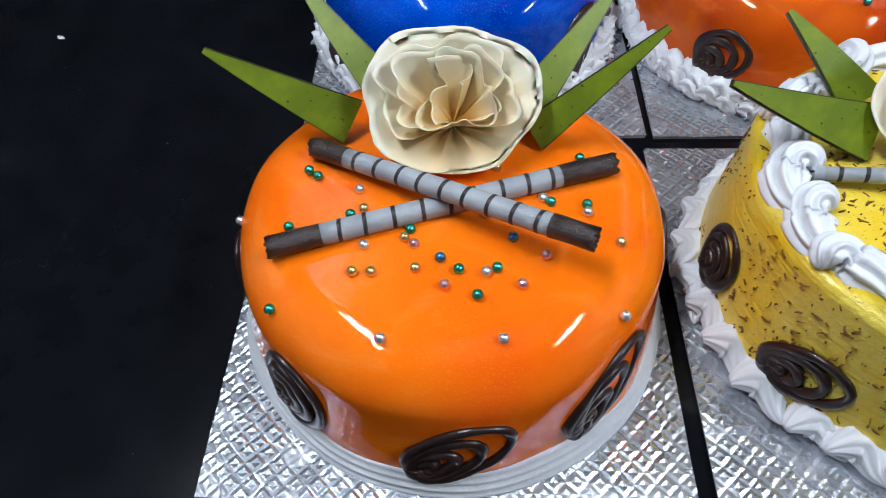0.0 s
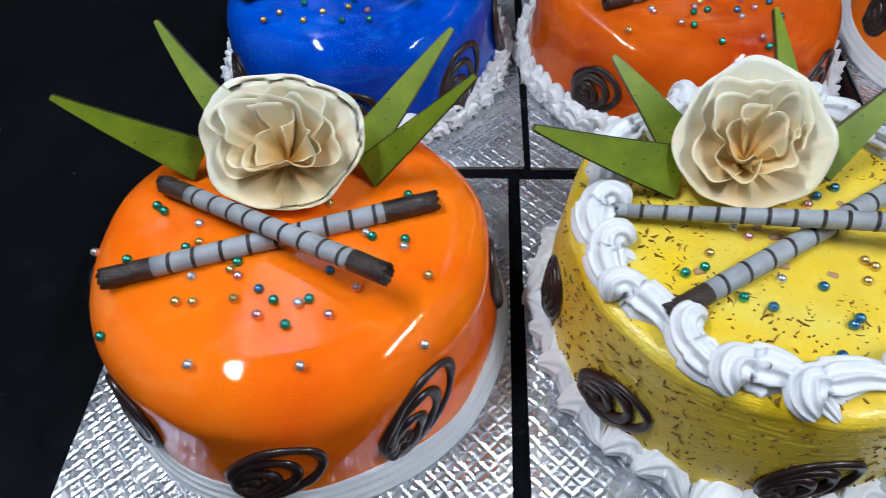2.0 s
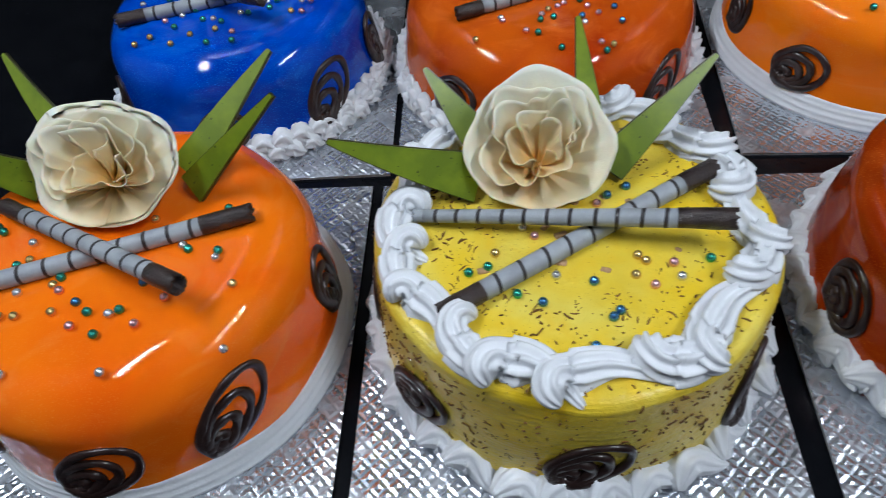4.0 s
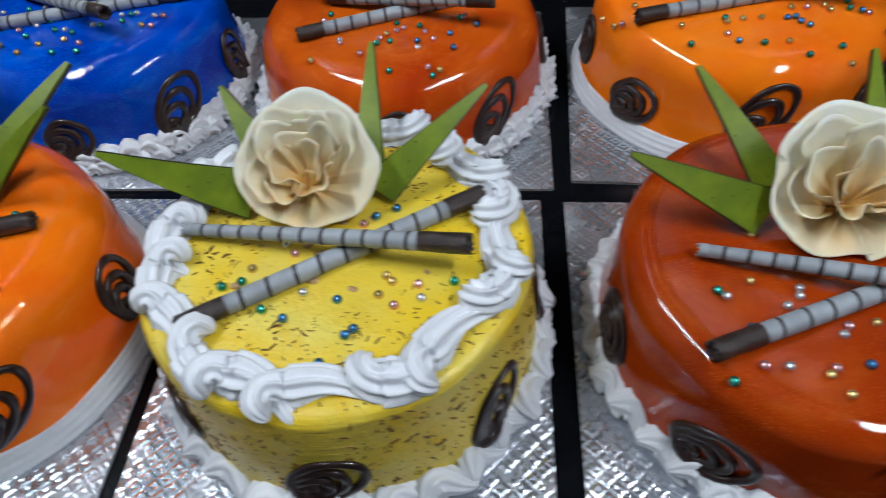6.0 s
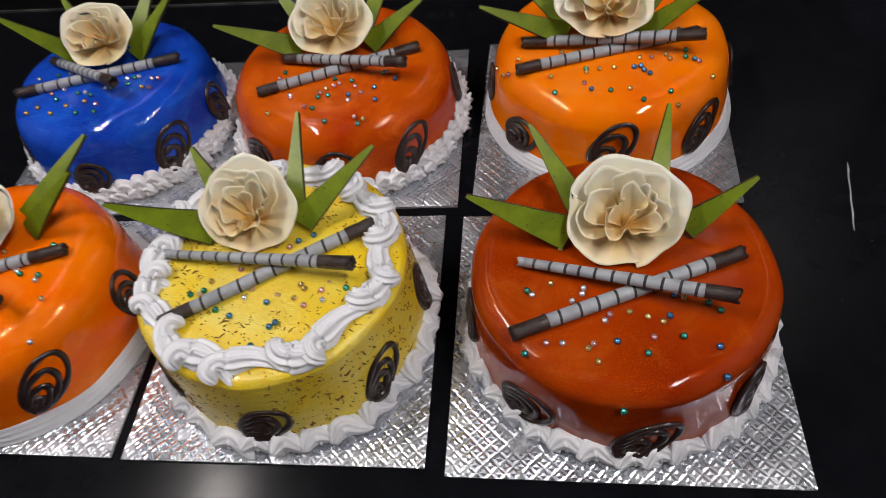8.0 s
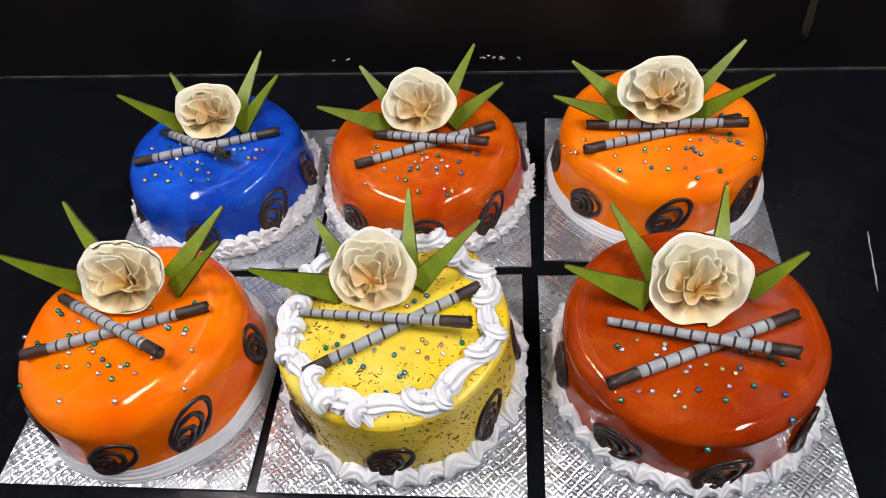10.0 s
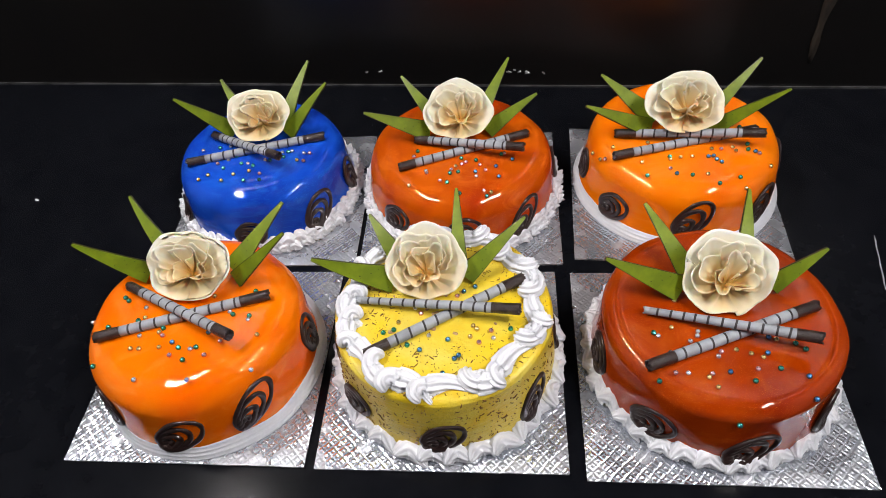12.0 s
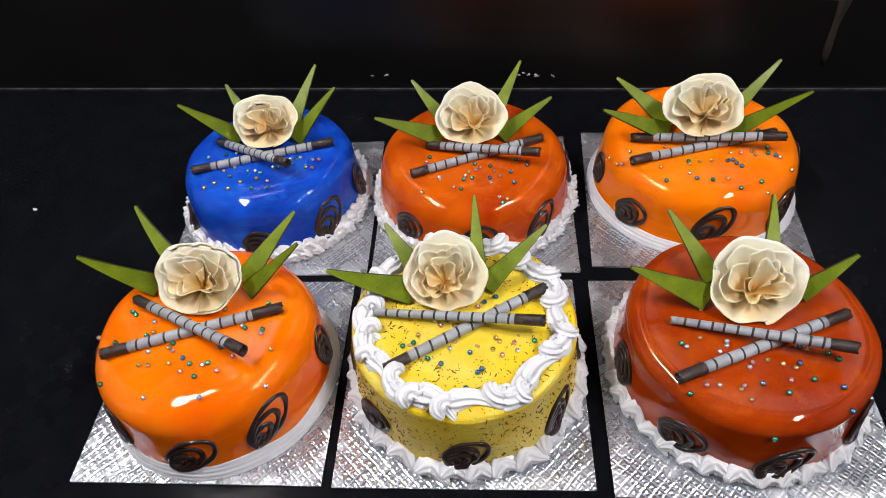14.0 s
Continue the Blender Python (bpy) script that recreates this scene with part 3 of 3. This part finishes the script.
CAKE_DATA = {
    "A": dict(
        pearls=[(-58, 8), (-54, 5), (-36, -2), (-38, -15), (-33, -12), (-61, -22), (-31, -30), (-16, -26), (-14, -22), (-12, -29), (-34, -42), (-27, -42), (-11, -40), (-2, -35), (5, -40), (0, -47), (12, -51), (19, -39), (15, -41), (25, -25), (28, -46), (37, -33), (54, -8), (54, -12), (40, -7), (37, -5), (15, -14), (-64, -54), (-21, -69), (21, -68), (65, -53), (19, 11), (53, 17), (-87, -8), (65, -26)],
        colours="ggsgygsygpyyybgpggsbppgsgsygsssygsy",
        flower=(0, 26, 101, 37.5, 0.8),
        sticks=[(-57, 18), (52, -39), (-66, -34), (66, 12)], leaves=[(-95, 30, 121), (-72, 92, 116), (70, 83, 118), (82, 40, 125)]),
    "B": dict(
        pearls=[(-44, -28), (-36, -25), (-33, -18), (-24, -39), (-14, -43), (-8, -30), (5, -63), (7, -33), (16, -47), (13, -50), (24, -30), (29, -23), (26, -20), (40, -24), (42, -31), (31, -35), (-16, -9), (-21, -4), (17, 14), (12, 9), (-25, 17), (55, -22), (26, 19)],
        colours="ggygbsbbbbyyypsppsbpggb",
        flower=(-13, 27, 99, 33.5, 0.97),
        sticks=[(-68, 1), (62, -16), (-55, -50), (65, 27)], leaves=[(-104, 18, 112), (-66, 75, 105), (8, 97, 115), (66, 63, 115)]),
    "C": dict(
        pearls=[(-57, -24), (-54, -27), (-43, -19), (-24, -22), (-25, -26), (-31, -31), (-10, -40), (-13, -44), (1, -38), (11, -41), (23, -40), (19, -44), (29, -53), (13, -54), (45, -31), (51, -36), (27, -26), (32, -28), (-46, -59), (-37, -59), (-20, -59), (-23, -62), (-18, -70), (-7, -57), (-58, -65), (9, -64), (47, -59), (49, -75), (-5, -93), (-37, 7), (-47, -42)],
        colours="gsyssspsyybygpggbypspyybggbbgyb",
        flower=(1, 19, 94, 37.5, 0.92),
        sticks=[(-62, -5), (57, -38), (-65, -55), (69, 3)], leaves=[(-93, 20, 108), (-56, 80, 109), (35, 105, 101), (76, 34, 106)]),
    "D": dict(
        pearls=[(-56, -12), (-39, -8), (-28, -6), (-34, -33), (-26, -40), (-39, -50), (-48, -55), (-23, -58), (-13, -49), (-24, -28), (-17, -22), (-9, -33), (-2, -33), (4, -36), (2, -44), (0, -58), (14, -48), (16, -57), (15, -28), (20, -28), (33, -23), (30, -16), (36, -15), (40, -14), (48, -28), (55, -29), (53, -17), (59, -17), (-69, -28)],
        colours="sgspgyyyysggsgygpgsggsgsypsps",
        flower=(5, 12, 98, 35, 0.8),
        sticks=[(-49, 9), (37, -42), (-65, -34), (70, 8)], leaves=[(-78, 10, 121), (-46, 59, 110), (49, 75, 121), (76, 34, 121)]),
    "E": dict(
        pearls=[(-42, -16), (-45, -24), (-31, -46), (-30, -49), (-46, -65), (-16, -60), (-9, -62), (-7, -49), (-6, -44), (-2, -39), (1, -47), (4, -36), (3, -27), (8, -33), (18, -30), (22, -37), (18, -47), (19, -54), (28, -45), (38, -39), (41, -54), (43, -21), (46, -20), (54, -29), (27, -73), (34, -74), (30, -78), (4, -77)],
        colours="gpspypggpygpgpgpbspbbgpbpygg",
        flower=(-1, 13, 96, 36, 0.88),
        sticks=[(-45, -1), (65, -31), (-58, -43), (69, 9)], leaves=[(-93, -6, 109), (-63, 59, 107), (49, 88, 108), (78, 28, 105)]),
    "F": dict(
        pearls=[(-73, -28), (-85, -35), (-81, -38), (-45, -68), (-39, -22), (-48, -51), (-21, -43), (-21, -47), (-11, -44), (0, -43), (-23, -60), (-18, -67), (-4, -69), (10, -68), (15, -43), (20, -42), (22, -47), (26, -51), (20, -32), (29, -32), (40, -30), (42, -35), (55, -25), (54, -33), (60, -36), (63, -39), (19, -79), (39, -71), (72, -51), (44, -79), (13, -2), (53, 1), (-91, -22)],
        colours="yypgyygyyypbgybbbbypyyggbpggyyygy",
        flower=(-7, -3, 105, 39.5, 0.78),
        sticks=[(-70, -11), (66, -30), (-74, -44), (67, -5)], leaves=[(-102, -17, 113), (-83, 39, 110), (69, 39, 126), (79, -20, 131)]),
}

# all in millimetres from the cake's axis; heights above the counter
SWIRLS = {  # azimuth, height, half length, half width, lean in degrees
    "A": [(-86, 32.5, 21.8, 13.5, 40), (-130, 36.5, 18.2, 13.5, 112), (-46.5, 40.5, 22.8, 12.6, 48), (4, 37.5, 18.2, 12.6, 100), (-172, 39.5, 16.4, 12.6, 90)],
    "B": [(-87, 31.5, 17.3, 12.6, 42), (-36, 32.5, 19.1, 10.8, 58), (-138, 31.5, 16.4, 11.7, 28), (7, 32.5, 17.3, 11.7, 95), (-176, 35.5, 15.5, 11.7, 90)],
    "C": [(-83, 28.5, 19.1, 11.7, 38), (-127, 29.5, 16.4, 12.6, 14), (-169, 34.5, 16.4, 11.7, 125), (-42, 33.5, 16.4, 10.8, 65)],
    "D": [(-40, 32.5, 20, 13.5, 52), (0, 31.5, 16.4, 12.6, 100), (-87, 28.5, 14.6, 12.6, 30), (-145, 27.5, 13.7, 11.7, 90)],
    "E": [(-46, 32.5, 20, 11.7, 48), (-129, 32.5, 14.6, 12.6, 25), (-85, 34.5, 15.5, 13.5, 30), (4, 34.5, 14.6, 11.7, 90)],
    "F": [(-91, 40.5, 20.9, 12.6, 55), (-137, 28.5, 15.5, 12.6, 28), (-46, 35.5, 20, 12.6, 48), (-174, 36.5, 14.6, 10.8, 100), (0, 37.5, 15.5, 12.6, 90)],
}
RIM = [(-165, -1), (-148, 1), (-127, -1), (-112, 1), (-94, 1), (-66, -1), (-51, 1), (-22, -1), (-6, 1), (16, -1), (34, 1), (54, -1),
       (74, 1), (96, -1), (116, 1), (137, -1), (156, 1), (177, -1)]    # azimuth of each shell's head; whether it leans out or in
LEAF_BASE = {  # where each leaf stands, from the flower's foot, and its width
    "A": [(-42, 4, 21), (-26, 20, 19), (29, 10, 19), (34, 0, 15)],
    "B": [(-27, -8, 25), (-24, 14, 19), (25, 3, 17), (30, -2, 19)],
    "C": [(-32, -6, 24), (-24, 14, 18), (20, 18, 18), (36, 0, 18)],
    "D": [(-30, 0, 20), (-20, 14, 18), (18, 10, 19), (26, -4, 17)],
    "E": [(-30, -6, 22), (-22, 12, 19), (18, 10, 19), (28, -4, 19)],
    "F": [(-28, -4, 20), (-22, 8, 23), (22, 6, 19), (26, -8, 18)],
}

ROUGH_SWIRL = [swirl_mesh("cream_swirl", 0.016, 0.0072, 6, 0.33, 0.002, twist=t) for t in (0.3, 0.45, 0.6)]
ROPE = [swirl_mesh("cream_swirl", 0.025, 0.0088, 9, 0.14, 0.0065, 20, t, 0.62) for t in (0.16, 0.20, 0.25)]


def smooth_foot(cake, R, seed):
    prof = [(R - 0.006, 0.0125), (R + 0.0002, 0.0122), (R + 0.0018, 0.0110), (R + 0.0016, 0.0098), (R + 0.0030, 0.0090), (R + 0.0036, 0.0074),
            (R + 0.0034, 0.0062), (R + 0.0048, 0.0055), (R + 0.0054, 0.0038), (R + 0.0050, 0.0026), (R + 0.0064, 0.0018), (R + 0.0066, 0.0), (R - 0.01, 0.0)]
    part("cream_foot", lathe(prof, 96, 0.0012, seed), CREAM, cake, "smooth white cream band round the foot")


def build_cake(key):
    x, y, R, H, e = SHAPES[key]
    H -= BOARD
    d = CAKE_DATA[key]
    mm = lambda p: Vector([v / 1000 for v in p])
    seed = ord(key)
    cake = tagged(new("cake"), LABELS[key], "cake", "decorated cakes")
    cake.location = (x, y, BOARD)
    part("body", lathe(body_profile(R, H, e, ridge=0.0012 if key in "DE" else 0.0002, lip=0.0010 if key == "C" else 0.0), 112, 0.0022, seed), GLAZES[key], cake)
    if key in "AF":
        smooth_foot(cake, R + 0.0035, seed)
    elif key == "B":
        piped_ring(cake, ROPE, R + 0.0120, 0.0, 30, seed, tilt=8, spread=0.0020, skew=18)
        crumbs(cake, R, H, 2400, 3)
        for k, (az, side) in enumerate(RIM):
            gap = (RIM[(k + 1) % len(RIM)][0] - az) % 360
            rim_shell(cake, az, side, radians(max(20, gap) * 1.10) * 0.075, 0.0760, H - 0.0025, 50 + k)
    elif key == "C":
        piped_ring(cake, ROPE, R + 0.0105, 0.0, 36, seed, tilt=6, spread=0.0008, skew=16)
    else:
        piped_ring(cake, ROUGH_SWIRL, R + 0.0095, 0.0, 56, seed)
        piped_ring(cake, ROUGH_SWIRL, R + 0.0065, 0.005, 54, seed + 7)
    for az, z, long, short, lean in SWIRLS[key]:
        chocolate_swirl((R, H, e), z / 1000 - BOARD, long / 1000, short / 1000, radians(lean), cake, az, {"A": 0.005, "F": 0.005}.get(key, 0.007))
    a, b, c, f = [mm(p) for p in d["sticks"]]
    r = 0.0043
    up = lambda p, h: (p.x, p.y, H + h)
    wafer_stick(cake, up(c, r * 0.95), up(f, r * 0.95), r, r, seed + 3)
    wafer_stick(cake, up(a, 0.005), up(b, 0.019), r * (0.66 if key in "BC" else 0.95), r, seed + 4, key in "BC")
    fx, fy, fz, fr = [v / 1000 for v in d["flower"][:4]]
    flower(cake, (fx, fy, fz - BOARD), fr, seed, (0.02, -0.68, 0.73), d["flower"][4])
    foot = Vector((fx, fy, H))
    for k, (tip, (bx, by, w)) in enumerate(zip(d["leaves"], LEAF_BASE[key])):
        t = mm(tip) - Vector((0, 0, BOARD))
        leaf(cake, t, foot + Vector((bx / 1000, by / 1000, w / 2600)), 0.82 * w / 1000, seed + 10 + k)
    for (px, py), c in zip(d["pearls"], d["colours"]):
        px, py = px / 1000, py / 1000
        pearl(cake, px, py, top_at(math.hypot(px, py), R, H, e), c)
    return cake


for key in SHAPES:
    build_cake(key)


# ---- marks on the counter and the panel ----
def smear(name, label, material, points, width, surface=None, seed=0):
    rnd = random.Random(seed)
    rows = []
    n = len(points)
    for k, p in enumerate(points):
        t = (Vector(points[min(k + 1, n - 1)]) - Vector(points[max(k - 1, 0)])).normalized()
        side = t.cross(Vector((0, 0, 1)) if surface is None else Vector(surface)).normalized()
        w = width * rnd.uniform(0.5, 1.0) * (0.35 if k in (0, n - 1) else 1)
        rows.append([Vector(p) + side * w, Vector(p) - side * w])
    ob = part(name, thick(grid(rows), 0.0004), material)
    return tagged(ob, label, "mark")


def on_wall(x, z):
    return wall.matrix_basis @ Vector((x - 0.2, -0.0006, z))


smear("white_mark", "small dried white fleck on the black counter", WHITE_MARK, [(-0.284, 0.208, 0.0004), (-0.281, 0.206, 0.0004), (-0.278, 0.205, 0.0004)], 0.0022)
rnd = random.Random(21)
# Small irregular white marks low on the back panel.
for i, (x, z, s) in enumerate(((0.263, 0.021, 1.0), (0.270, 0.025, 0.5), (0.276, 0.022, 0.7), (0.285, 0.021, 1.3), (0.305, 0.022, 0.5), (0.306, 0.019, 0.5), (0.079, 0.021, 0.5), (0.097, 0.022, 0.9))):
    trail = [on_wall(x + s * rnd.uniform(-0.003, 0.003) + 0.0012 * s * (k - 1.5), z + s * rnd.uniform(-0.002, 0.002)) for k in range(4)]
    smear("white_mark", "small white mark on the black back panel", WHITE_MARK, trail, 0.0019 * s, (0, 1, 0), i)
# A faint brown curved streak up the right of the panel.
smear("brown_streak", "faint brown curved streak on the black back panel", BROWN_STREAK,
      [on_wall(0.617 - 0.004 * math.sin(k / 3), 0.035 + 0.10 * k / 8) for k in range(9)], 0.007, (0, 1, 0), 4)
smear("scratch", "pale dusty scratch on the black counter", CARD, [(0.620 - 0.0014 * k + 0.0003 * math.sin(2.1 * k), 0.157 - 0.0075 * k, 0.0004) for k in range(10)], 0.0008, None, 6)


def dust(seed):
    """Fine pale specks on the bare counter."""
    rnd = random.Random(seed)
    bm = bmesh.new()
    for k in range(90):
        x, y = rnd.choice(((rnd.uniform(-0.35, -0.12), rnd.uniform(-0.1, 0.4)), (rnd.uniform(0.56, 0.85), rnd.uniform(-0.1, 0.38)), (rnd.uniform(-0.1, 0.6), rnd.uniform(0.33, 0.40))))
        s = rnd.uniform(0.00012, 0.0005)
        a = rnd.uniform(0, 3)
        ring = [(s * math.cos(a + q * 1.26) * rnd.uniform(0.6, 1.6), s * math.sin(a + q * 1.26)) for q in range(5)]
        low = [bm.verts.new((x + u, y + v, 0.0)) for u, v in ring]
        high = [bm.verts.new((x + 0.7 * u, y + 0.7 * v, 0.0003)) for u, v in ring]
        bm.faces.new(high)
        for q in range(5):
            bm.faces.new((low[q], low[(q + 1) % 5], high[(q + 1) % 5], high[q]))
    tagged(part("dust", bm, METAL_TRIM), "fine pale dust specks on the black counter", "dust", kind="stuff")


dust(11)
